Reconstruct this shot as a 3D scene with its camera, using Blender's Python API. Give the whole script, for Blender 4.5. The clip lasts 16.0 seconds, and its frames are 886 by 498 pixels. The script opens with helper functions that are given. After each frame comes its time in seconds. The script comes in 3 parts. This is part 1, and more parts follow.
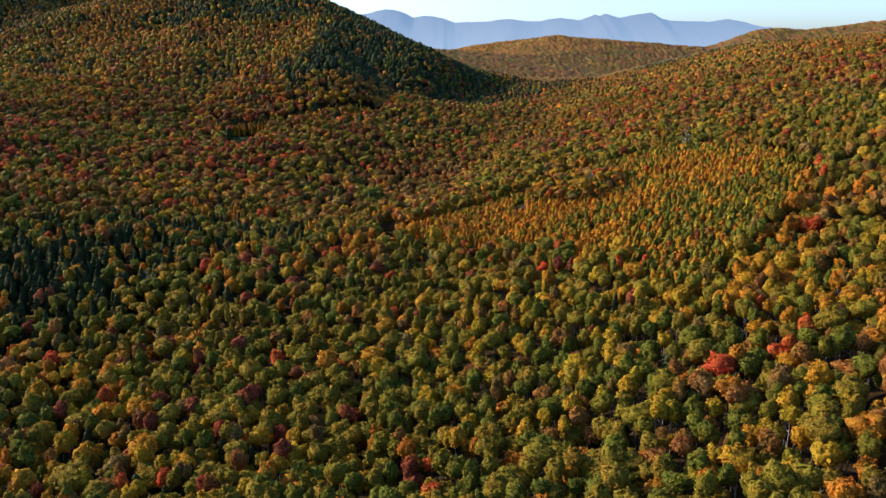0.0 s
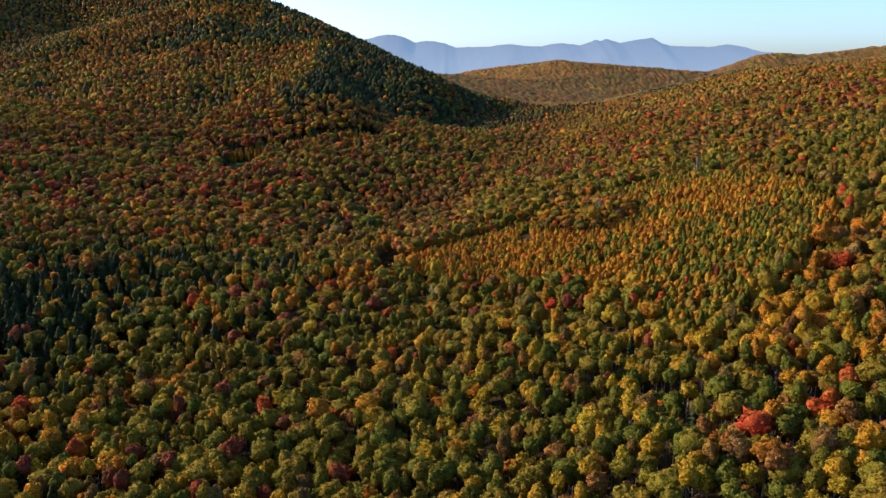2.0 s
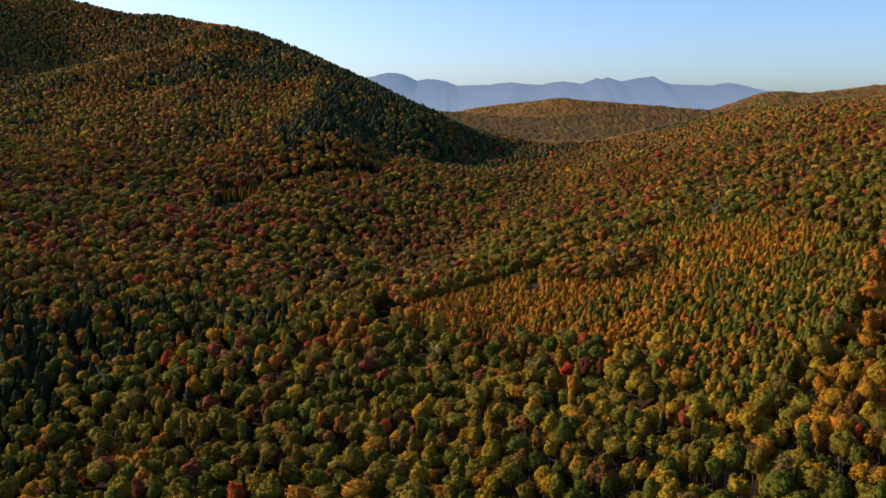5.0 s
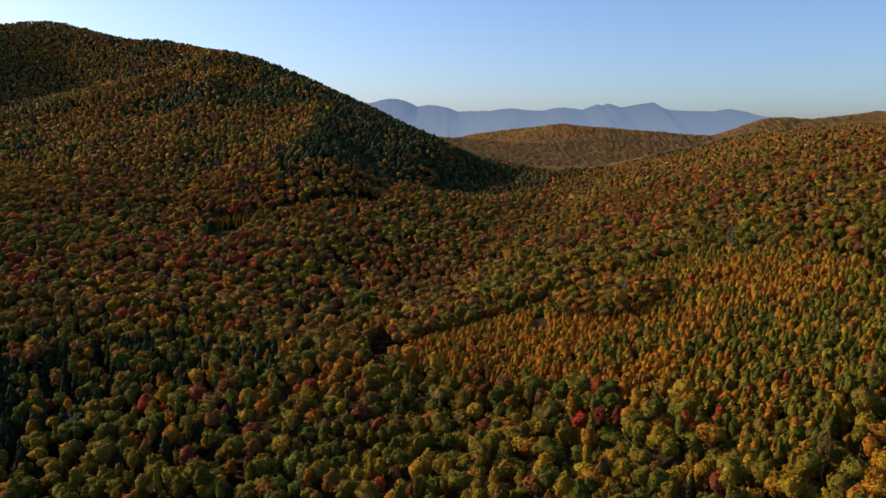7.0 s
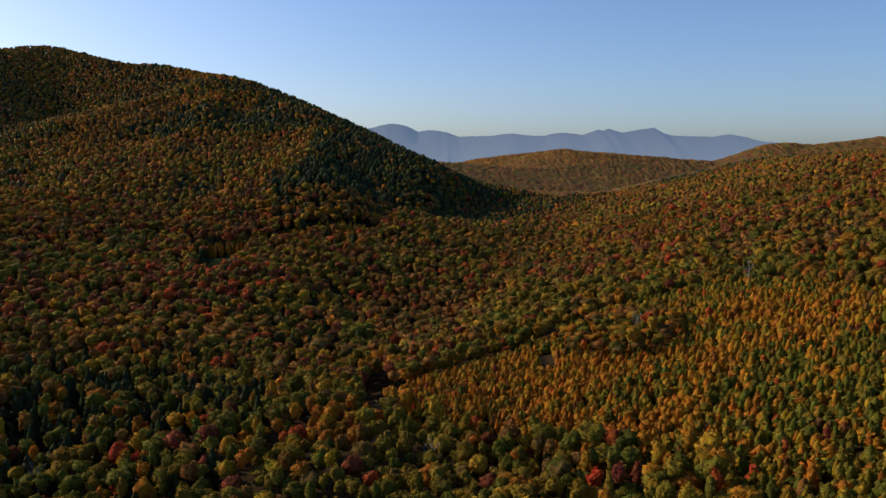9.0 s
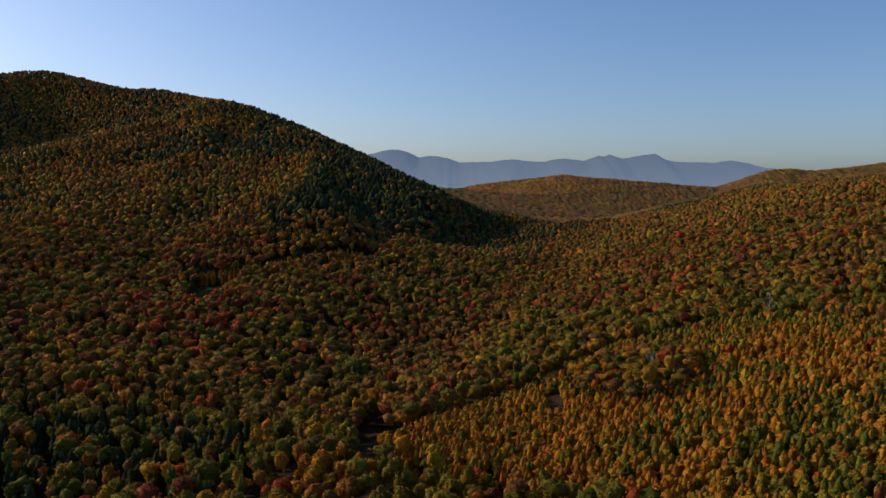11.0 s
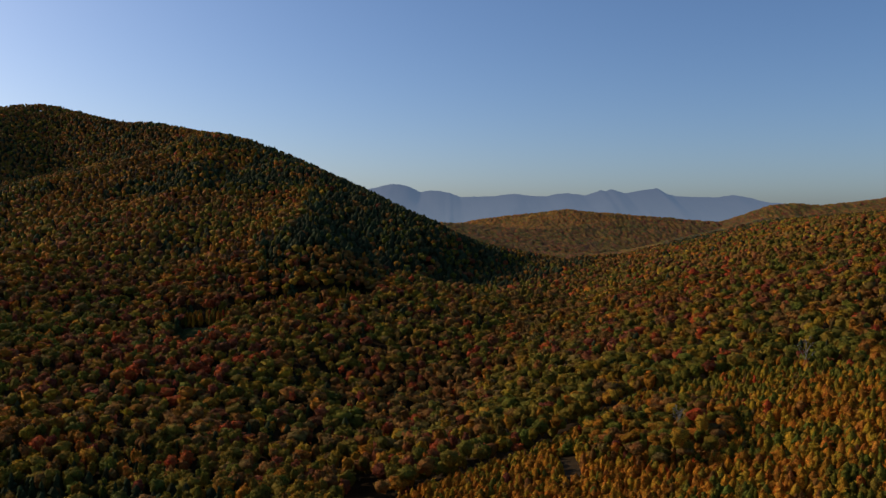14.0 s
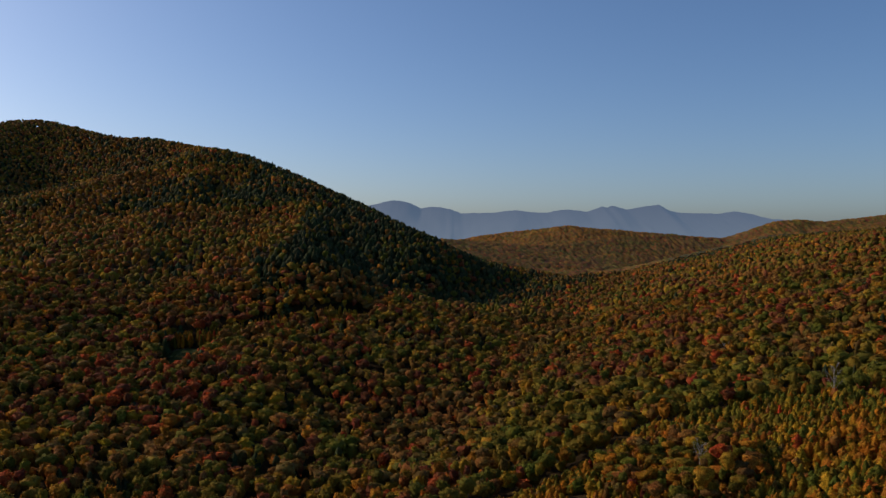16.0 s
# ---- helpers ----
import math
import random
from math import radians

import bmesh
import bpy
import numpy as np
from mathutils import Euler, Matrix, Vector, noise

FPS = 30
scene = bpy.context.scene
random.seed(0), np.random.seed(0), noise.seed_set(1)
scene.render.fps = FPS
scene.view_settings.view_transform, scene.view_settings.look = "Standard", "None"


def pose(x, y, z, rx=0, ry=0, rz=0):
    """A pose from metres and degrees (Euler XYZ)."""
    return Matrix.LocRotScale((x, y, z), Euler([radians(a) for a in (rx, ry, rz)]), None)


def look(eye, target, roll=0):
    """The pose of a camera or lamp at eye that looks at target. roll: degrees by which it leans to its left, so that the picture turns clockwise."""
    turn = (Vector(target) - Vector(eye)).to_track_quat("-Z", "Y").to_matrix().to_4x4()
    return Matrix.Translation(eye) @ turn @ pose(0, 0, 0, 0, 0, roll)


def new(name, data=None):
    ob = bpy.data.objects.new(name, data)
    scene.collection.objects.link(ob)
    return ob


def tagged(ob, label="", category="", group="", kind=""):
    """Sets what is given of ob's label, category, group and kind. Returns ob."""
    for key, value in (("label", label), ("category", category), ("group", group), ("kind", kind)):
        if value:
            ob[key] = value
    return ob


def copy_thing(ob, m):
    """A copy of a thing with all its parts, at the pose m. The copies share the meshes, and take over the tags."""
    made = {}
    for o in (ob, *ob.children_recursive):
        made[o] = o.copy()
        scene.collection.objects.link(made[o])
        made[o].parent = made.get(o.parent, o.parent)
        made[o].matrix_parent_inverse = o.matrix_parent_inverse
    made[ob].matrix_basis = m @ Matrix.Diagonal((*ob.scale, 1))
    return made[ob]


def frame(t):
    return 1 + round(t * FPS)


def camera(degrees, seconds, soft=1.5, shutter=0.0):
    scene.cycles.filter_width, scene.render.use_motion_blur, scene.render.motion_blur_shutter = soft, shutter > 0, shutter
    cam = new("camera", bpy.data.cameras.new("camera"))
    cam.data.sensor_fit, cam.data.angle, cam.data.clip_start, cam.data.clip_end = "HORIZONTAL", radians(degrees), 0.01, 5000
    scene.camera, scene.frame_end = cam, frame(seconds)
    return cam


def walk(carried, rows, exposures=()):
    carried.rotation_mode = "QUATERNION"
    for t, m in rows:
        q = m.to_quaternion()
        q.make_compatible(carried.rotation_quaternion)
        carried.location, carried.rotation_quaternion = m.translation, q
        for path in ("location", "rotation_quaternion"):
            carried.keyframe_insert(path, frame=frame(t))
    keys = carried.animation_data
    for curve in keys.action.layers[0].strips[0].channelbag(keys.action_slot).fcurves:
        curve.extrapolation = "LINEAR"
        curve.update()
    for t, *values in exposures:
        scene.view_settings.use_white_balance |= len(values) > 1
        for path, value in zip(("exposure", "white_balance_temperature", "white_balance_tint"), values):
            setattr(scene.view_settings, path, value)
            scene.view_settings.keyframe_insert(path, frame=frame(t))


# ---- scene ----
cam = camera(57.93, 16.0, soft=1.45)
EYE = 100.0
ROWS = [
    (0, 0, 0, 0, 75.907, 0, -0),
    (0.5, -0.02, 4.46, -0.13, 76.332, -0.011, 0.022),
    (1, -0.04, 8.99, -0.26, 76.752, -0.018, 0.049),
    (1.5, -0.06, 13.58, -0.36, 77.163, -0.027, 0.074),
    (2, -0.09, 18.23, -0.46, 77.588, -0.042, 0.097),
    (2.5, -0.11, 22.95, -0.55, 78.019, -0.058, 0.115),
    (3, -0.13, 27.71, -0.62, 78.45, -0.074, 0.13),
    (3.5, -0.15, 32.53, -0.68, 78.888, -0.084, 0.148),
    (4, -0.17, 37.4, -0.74, 79.318, -0.091, 0.17),
    (6.5, -0.24, 62.34, -0.86, 81.544, -0.164, 0.252),
    (7, -0.25, 67.42, -0.86, 81.994, -0.168, 0.257),
    (7.5, -0.25, 72.52, -0.86, 82.441, -0.174, 0.264),
    (8, -0.25, 77.65, -0.84, 82.887, -0.186, 0.27),
    (8.5, -0.25, 82.79, -0.82, 83.325, -0.204, 0.281),
    (9, -0.24, 87.95, -0.79, 83.756, -0.225, 0.301),
    (11.5, -0.14, 113.81, -0.58, 86.028, -0.303, 0.36),
    (12, -0.11, 118.98, -0.52, 86.467, -0.295, 0.394),
    (12.5, -0.07, 124.13, -0.47, 86.903, -0.291, 0.419),
    (13, -0.02, 129.27, -0.4, 87.332, -0.294, 0.429),
    (13.5, 0.03, 134.39, -0.34, 87.711, -0.297, 0.441),
    (14, 0.09, 139.49, -0.27, 88.041, -0.301, 0.456),
    (14.5, 0.16, 144.57, -0.21, 88.343, -0.303, 0.47),
    (15, 0.23, 149.62, -0.14, 88.632, -0.304, 0.491),
    (15.5, 0.31, 154.63, -0.07, 88.921, -0.304, 0.505),
    (16, 0.4, 159.62, -0, 89.213, -0.3, 0.518),
]
walk(cam, [(t, pose(x, y, EYE + z, rx, ry, rz)) for t, x, y, z, rx, ry, rz in ROWS],
     exposures=[(0.0, 1.4, 5950, 21), (4.0, 0.92, 6100, 25), (8.0, 0.4, 6280, 25), (12.0, 0.0, 6320, 25), (16.0, -0.19, 6320, 24)])

# ---- world and sun ----
SUN_TURN, SUN_HEIGHT = 70.0, 27.0   # degrees to the left of the way ahead, degrees over the horizon
world = bpy.data.worlds.new("world")
scene.world = world
world.use_nodes = True
wn = world.node_tree.nodes
sky = wn.new("ShaderNodeTexSky")
sky.sky_type = "NISHITA"
sky.sun_disc = False
sky.sun_elevation, sky.sun_rotation = radians(SUN_HEIGHT), radians(-SUN_TURN)
sky.altitude, sky.air_density, sky.dust_density, sky.ozone_density = 900, 0.9, 3.4, 3.6
wn["Background"].inputs["Strength"].default_value = 0.125
vivid, cool = wn.new("ShaderNodeHueSaturation"), wn.new("ShaderNodeMix")
vivid.inputs["Saturation"].default_value = 1.1
cool.data_type, cool.blend_type = "RGBA", "MULTIPLY"
cool.inputs["Factor"].default_value = 1.0
cool.inputs[7].default_value = (0.965, 1.025, 0.965, 1)
world.node_tree.links.new(sky.outputs["Color"], cool.inputs[6])
world.node_tree.links.new(cool.outputs[2], vivid.inputs["Color"])
world.node_tree.links.new(vivid.outputs["Color"], wn["Background"].inputs["Color"])
sun = new("sun", bpy.data.lights.new("sun", "SUN"))
sun.data.energy, sun.data.angle, sun.data.color = 2.8, radians(0.5), (1.0, 0.8, 0.54)
a, e = radians(SUN_TURN), radians(SUN_HEIGHT)
sun.matrix_world = look((-300 * math.sin(a), 300 * math.cos(a), 600), (-300 * math.sin(a) + 100 * math.sin(a) * math.cos(e), 300 * math.cos(a) - 100 * math.cos(a) * math.cos(e), 600 - 100 * math.sin(e)))


# ---- materials ----
def material(name):
    m = bpy.data.materials.new(name)
    m.use_nodes = True
    n, l = m.node_tree.nodes, m.node_tree.links
    return m, n, l, n["Principled BSDF"]


def foliage(name, source, gloss=0.8):
    """Leaves: the tree's own colour, each clump a little different, some light passing through."""
    m, n, l, bsdf = material(name)
    tint = n.new("ShaderNodeAttribute")
    tint.attribute_name = "tint"
    geo = n.new("ShaderNodeNewGeometry")
    spread = n.new("ShaderNodeMapRange")
    spread.inputs["To Min"].default_value, spread.inputs["To Max"].default_value = (0.84, 1.16)
    l.new(geo.outputs["Random Per Island"], spread.inputs["Value"])
    hue = n.new("ShaderNodeHueSaturation")
    # parts of a crown turn before the rest
    turning = n.new("ShaderNodeTexNoise")
    turning.inputs["Scale"].default_value, turning.inputs["Detail"].default_value = 0.3, 2
    l.new(geo.outputs["Position"], turning.inputs["Vector"])
    where = n.new("ShaderNodeMapRange")
    where.interpolation_type = "SMOOTHSTEP"
    where.inputs["From Min"].default_value, where.inputs["From Max"].default_value = 0.47, 0.66
    where.inputs["To Max"].default_value = 0.75
    l.new(turning.outputs["Fac"], where.inputs["Value"])
    warmer, mixed = n.new("ShaderNodeMix"), n.new("ShaderNodeMix")
    for node, blend in ((warmer, "MULTIPLY"), (mixed, "MIX")):
        node.data_type, node.blend_type = "RGBA", blend
    warmer.clamp_result = False
    warmer.inputs["Factor"].default_value = 1.0
    warmer.inputs[7].default_value = (1.42, 1.1, 0.95, 1)
    l.new(tint.outputs["Color"], warmer.inputs[6])
    l.new(where.outputs["Result"], mixed.inputs["Factor"])
    l.new(tint.outputs["Color"], mixed.inputs[6])
    l.new(warmer.outputs[2], mixed.inputs[7])
    l.new(mixed.outputs[2], hue.inputs["Color"])
    pos = n.new("ShaderNodeNewGeometry")
    fine = n.new("ShaderNodeTexNoise")
    fine.inputs["Scale"].default_value = 0.35
    l.new(pos.outputs["Position"], fine.inputs["Vector"])
    turn = n.new("ShaderNodeMapRange")
    turn.inputs["From Min"].default_value, turn.inputs["From Max"].default_value = 0.25, 0.75
    turn.inputs["To Min"].default_value, turn.inputs["To Max"].default_value = 0.493, 0.526
    l.new(fine.outputs["Fac"], turn.inputs["Value"])
    l.new(turn.outputs["Result"], hue.inputs["Hue"])
    leafy = n.new("ShaderNodeTexNoise")
    leafy.inputs["Scale"].default_value, leafy.inputs["Detail"].default_value = 3.2, 5
    l.new(pos.outputs["Position"], leafy.inputs["Vector"])
    fleck = n.new("ShaderNodeMapRange")
    fleck.inputs["From Min"].default_value, fleck.inputs["From Max"].default_value = 0.36, 0.64
    fleck.inputs["To Min"].default_value, fleck.inputs["To Max"].default_value = (0.5, 1.46)
    l.new(leafy.outputs["Fac"], fleck.inputs["Value"])
    both = n.new("ShaderNodeMath")
    both.operation = "MULTIPLY"
    l.new(spread.outputs["Result"], both.inputs[0])
    l.new(fleck.outputs["Result"], both.inputs[1])
    l.new(both.outputs[0], hue.inputs["Value"])
    rough = n.new("ShaderNodeBump")
    rough.inputs["Strength"].default_value, rough.inputs["Distance"].default_value = 0.75, 0.4
    l.new(leafy.outputs["Fac"], rough.inputs["Height"])
    l.new(rough.outputs["Normal"], bsdf.inputs["Normal"])
    last = hue
    if source == "object":
        info = n.new("ShaderNodeObjectInfo")
        r = n.new("ShaderNodeMapRange")
        r.inputs["To Min"].default_value, r.inputs["To Max"].default_value = 0.493, 0.514
        l.new(info.outputs["Random"], r.inputs["Value"])
        again = n.new("ShaderNodeHueSaturation")
        l.new(hue.outputs["Color"], again.inputs["Color"])
        l.new(r.outputs["Result"], again.inputs["Hue"])
        last = again
    l.new(last.outputs["Color"], bsdf.inputs["Base Color"])
    bsdf.inputs["Roughness"].default_value = gloss
    bsdf.inputs["Specular IOR Level"].default_value = 0.06
    thin = n.new("ShaderNodeBsdfTranslucent")
    l.new(last.outputs["Color"], thin.inputs["Color"])
    mix = n.new("ShaderNodeMixShader")
    mix.inputs["Fac"].default_value = 0.3
    l.new(bsdf.outputs["BSDF"], mix.inputs[1])
    l.new(thin.outputs["BSDF"], mix.inputs[2])
    l.new(mix.outputs["Shader"], n["Material Output"].inputs["Surface"])
    return m


def mottled(name, low, high, size, rough=0.9, bump=0.0):
    """Two colours mixed by noise at two scales, with fine relief."""
    m, n, l, bsdf = material(name)
    geo = n.new("ShaderNodeNewGeometry")
    big, small = n.new("ShaderNodeTexNoise"), n.new("ShaderNodeTexNoise")
    big.inputs["Scale"].default_value, small.inputs["Scale"].default_value = 1 / size, 9 / size
    small.inputs["Detail"].default_value = 6
    for tex in (big, small):
        l.new(geo.outputs["Position"], tex.inputs["Vector"])
    add = n.new("ShaderNodeMath")
    l.new(big.outputs["Fac"], add.inputs[0])
    l.new(small.outputs["Fac"], add.inputs[1])
    ramp = n.new("ShaderNodeValToRGB")
    ramp.color_ramp.elements[0].position, ramp.color_ramp.elements[1].position = 0.35, 0.65
    ramp.color_ramp.elements[0].color, ramp.color_ramp.elements[1].color = (*low, 1), (*high, 1)
    half = n.new("ShaderNodeMath")
    half.operation = "MULTIPLY"
    half.inputs[1].default_value = 0.5
    l.new(add.outputs[0], half.inputs[0])
    l.new(half.outputs[0], ramp.inputs["Fac"])
    l.new(ramp.outputs["Color"], bsdf.inputs["Base Color"])
    bsdf.inputs["Roughness"].default_value = rough
    bsdf.inputs["Specular IOR Level"].default_value = 0.08
    if bump:
        b = n.new("ShaderNodeBump")
        b.inputs["Strength"].default_value, b.inputs["Distance"].default_value = 0.6, bump
        l.new(small.outputs["Fac"], b.inputs["Height"])
        l.new(b.outputs["Normal"], bsdf.inputs["Normal"])
    return m


LEAVES_OWN = foliage("autumn_leaves", "object")
LEAVES = foliage("autumn_leaves_far", "mesh")
BARK = mottled("grey_brown_bark", (0.06, 0.045, 0.035), (0.16, 0.13, 0.1), 1.2, 0.9, 0.03)
BIRCH = mottled("pale_birch_bark", (0.16, 0.145, 0.12), (0.42, 0.4, 0.36), 1.0, 0.8, 0.01)
FLOOR = mottled("forest_floor", (0.022, 0.015, 0.006), (0.046, 0.03, 0.011), 14.0, 0.95, 0.3)
MEADOW = mottled("meadow_grass", (0.028, 0.042, 0.007), (0.052, 0.06, 0.012), 9.0, 0.95, 0.1)
GRAVEL = mottled("gravel_road_surface", (0.07, 0.056, 0.042), (0.13, 0.105, 0.08), 2.0, 0.95, 0.03)
SOIL = mottled("bare_soil", (0.05, 0.032, 0.018), (0.11, 0.07, 0.04), 3.0, 0.95, 0.05)


# ---- the land: heights of the tree tops and of the ground ----
def lattice(i, j, seed):
    h = (i * 374761393 + j * 668265263 + seed * 974634541) & 0x7FFFFFFF
    h = ((h ^ (h >> 13)) * 1274126177) & 0x7FFFFFFF
    return ((h ^ (h >> 16)) & 0xFFFF) / 65535.0


def wobble(x, y, size, seed=0):
    """Smooth noise from -1 to 1 with lumps of that size in metres."""
    u, v = np.asarray(x, float) / size, np.asarray(y, float) / size
    i, j = np.floor(u).astype(np.int64), np.floor(v).astype(np.int64)
    a, b = u - i, v - j
    a, b = a * a * (3 - 2 * a), b * b * (3 - 2 * b)
    low = lattice(i, j, seed) * (1 - a) + lattice(i + 1, j, seed) * a
    top = lattice(i, j + 1, seed) * (1 - a) + lattice(i + 1, j + 1, seed) * a
    return 2 * (low * (1 - b) + top * b) - 1


def smax(a, b, k):
    h = np.clip(0.5 + 0.5 * (a - b) / k, 0, 1)
    return b + (a - b) * h + k * h * (1 - h)


def ridge(x, y, crest):
    """A long ridge: crest points (x, y, z, fall on the near side, fall on the far side)."""
    best = np.full(np.shape(x), -1e9)
    for (x0, y0, z0, near, far), (x1, y1, z1, _, _) in zip(crest[:-1], crest[1:]):
        dx, dy = x1 - x0, y1 - y0
        u = np.clip(((x - x0) * dx + (y - y0) * dy) / (dx * dx + dy * dy), 0, 1)
        px, py = x - x0 - u * dx, y - y0 - u * dy
        d = np.hypot(px, py)
        side = (px * dy - py * dx) / (np.hypot(dx, dy) * np.maximum(d, 1e-6))
        fall = far + (near - far) * (0.5 - 0.5 * np.clip(side * 3, -1, 1))
        best = np.maximum(best, z0 + u * (z1 - z0) - fall * (np.sqrt(d * d + 400) - 20))
    return best


MOUNTAIN = [(160, 1118, 47, .4, .3), (112, 1122, 55, .4, .3), (83, 1124, 60, .4, .3), (63, 1125, 64, .4, .3), (26, 1127, 77, .42, .3), (-10, 1130, 95, .45, .3), (-131, 1140, 150, .34, .3),
            (-205, 1160, 182, .32, .3), (-300, 1240, 219, .62, .3), (-490, 1450, 260, .62, .3), (-590, 1515, 274, .62, .3), (-690, 1580, 298, .62, .3), (-754, 1620, 314, .62, .3),
            (-950, 1700, 318, .62, .3), (-1400, 1900, 290, .62, .3)]
KNOLL = [(200, 1150, 60, .15, .5), (111, 1070, 57, .15, .5), (40, 930, 52, .15, .5), (-10, 830, 46.5, .15, .5), (-60, 740, 42, .15, .5)]
SPUR = [(-365, 1268, 220, .27, .5), (-440, 1240, 181, .27, .5), (-485, 1225, 145, .27, .5), (-470, 1100, 116, .27, .5),
        (-445, 974, 113, .27, .5), (-480, 840, 92, .27, .5), (-560, 650, 60, .27, .5)]
ARM = [(-754, 1620, 302, .45, .45), (-815, 1450, 290, .45, .45), (-815, 1250, 262, .45, .45), (-790, 1050, 200, .45, .45), (-770, 880, 120, .45, .45)]
RIB = [(-160, 1120, 152, .68, .42), (-128, 800, 100, .62, .45), (-124, 765, 93, .62, .45)]
FAR_HILL = [(-250, 2300, 40, .2, .2), (27, 2480, 80, .2, .2), (146, 2500, 115, .2, .2), (340, 2520, 139, .2, .2),
            (620, 2540, 118, .2, .2), (806, 2550, 104, .2, .2), (900, 2555, 116, .4, .4), (985, 2560, 158, .4, .4), (1030, 2560, 160, .3, .3), (1110, 2560, 156, .2, .2), (1330, 2560, 180, .2, .2),
            (1800, 2560, 210, .2, .2), (2600, 2400, 260, .2, .2)]


# gentle rises and dips: place, reach across and along, height
SWELLS = [(-52, 332, 38, 42, 13.5), (-172, 365, 30, 60, 5.5), (-45, 530, 40, 60, -8), (8, 187, 34, 30, -4), (-322, 780, 85, 130, 13), (-185, 760, 42, 50, -8),
          (-150, 575, 28, 18, 2), (-158, 612, 18, 18, -3)]


def valley_line(y):
    q = np.maximum(y - 550, 0)
    return -58 + 0.00018 * np.minimum(q, 950) ** 2 + 1.1 * np.maximum(q - 950, 0)


def canopy(x, y):
    """Height of the tree tops."""
    x, y = np.asarray(x, float), np.asarray(y, float)
    d = x - valley_line(y)
    right = 7 + 0.235 * np.where(d > 420, 420 + (d - 420) * 0.35, d)
    left = 8 + np.clip((y - 300) / 200, 0, 1.2) * (10 + 0.12 * np.clip(-d - 50, -60, 500))
    left = left + np.clip((y - 620) * 0.05, 0, 36) - np.clip((y - 1520) * 0.08, 0, 44)
    z = smax(right, left, 10)
    hill = smax(ridge(x, y, MOUNTAIN), ridge(x, y, RIB), 12)
    flank = smax(154 - 0.49 * (x + 131), 73 - 0.17 * (x - 40), 10) - 0.03 * (y - 1140)
    hill = smax(hill, ridge(x, y, SPUR) - 0.45 * np.maximum(x + 290, 0), 10)
    hill = smax(hill, ridge(x, y, ARM), 14)
    hill = -smax(-hill, -flank, 18)
    # the steep foot of the mountain over the creek
    beyond = 0.385 * (y - 700) - 0.923 * (x + 60)
    foot = -smax(-(50 + 0.42 * np.maximum(y - 690, -30)), -(42 + 0.02 * (y - 690) + 0.72 * np.maximum(beyond + 8, 0)), 10)
    hill = -smax(-hill, -foot, 10)
    apron = np.minimum(36 + 0.14 * (y - 590), 62 - 0.3 * np.maximum(y - 790, 0)) - 0.13 * np.maximum(x + 60, 0) - 0.1 * np.maximum(-130 - x, 0)
    apron = smax(apron, ridge(x, y, KNOLL), 6)
    z = smax(smax(z, apron, 10), hill, 8)
    z = smax(z, ridge(x, y, FAR_HILL), 16)
    for px, py, wide, deep, rise in SWELLS:
        z = z + rise * np.exp(-0.5 * (((x - px) / wide) ** 2 + ((y - py) / deep) ** 2))
    return z + 1.6 * wobble(x, y, 55, 3) + 1.0 * wobble(x, y, 23, 4)


# ---- plan of the woods ----
def inside(x, y, corners):
    """Whether points lie in a polygon of the plan."""
    hit = np.zeros(np.shape(x), bool)
    for (x0, y0), (x1, y1) in zip(corners, corners[1:] + corners[:1]):
        cross = ((y0 > y) != (y1 > y)) & (x < (x1 - x0) * (y - y0) / ((y1 - y0) or 1e-9) + x0)
        hit ^= cross
    return hit


EDGE = [(158, 352), (150, 331), (145, 300), (121, 264), (99, 248), (82, 224), (69, 221), (60, 238), (62, 262), (56, 279), (42, 290),
        (32, 301), (17, 307), (10, 316), (0, 322), (-14, 338), (-19, 352), (-21, 362), (-20, 372), (-13, 381), (0, 392), (13, 404)]
GOLD = EDGE + [(38, 402), (44, 380), (60, 364), (78, 356), (90, 378), (110, 392), (130, 385)]
STAND = EDGE + [(27, 412), (40, 424), (56, 440), (72, 452), (104, 447), (140, 424), (152, 385)]
CLUMP = [(46, 421), (64, 424), (86, 412), (86, 380), (78, 358), (60, 363), (46, 380)]
GAP = [(34, 402), (42, 400), (40, 366), (34, 368)]
CONIFERS = [(-250, 402), (-150, 402), (-96, 388), (-100, 348), (-128, 322), (-112, 262), (-150, 222), (-270, 240)]
CLEARING = [(-173, 661), (-146, 656), (-142, 640), (-141, 604), (-158, 592), (-168, 620)]
ROAD = [(-174, 660.5), (-174, 663.5), (-146, 659), (-136, 653), (-137, 650), (-146, 655.5)]
ROW = [(-176, 664), (-153, 662), (-137, 664), (-118, 680), (-95, 694), (-70, 700), (-54, 706), (-50, 720), (-70, 718), (-95, 710), (-122, 694), (-150, 676), (-178, 674)]
TRACK = [(-27, 331), (-35, 425), (-25, 420), (-18, 334)]
BARE = [(-25, 334), (-26, 353), (-19, 356), (-19, 337)]


def ground(x, y):
    x, y = np.asarray(x, float), np.asarray(y, float)
    soft = sum(inside(x + dx, y + dy, STAND).astype(float) for dx, dy in ((0, 0), (5, 0), (-5, 0), (0, 5), (0, -5))) / 5
    open_land = sum(inside(x + dx, y + dy, CLEARING).astype(float) for dx, dy in ((0, 0), (4, 0), (-4, 0), (0, 4), (0, -4))) / 5
    return canopy(x, y) - 15.5 + 2.5 * open_land + (7.4 + 4.2 * np.clip((x - 55) / 60, 0, 1)) * soft


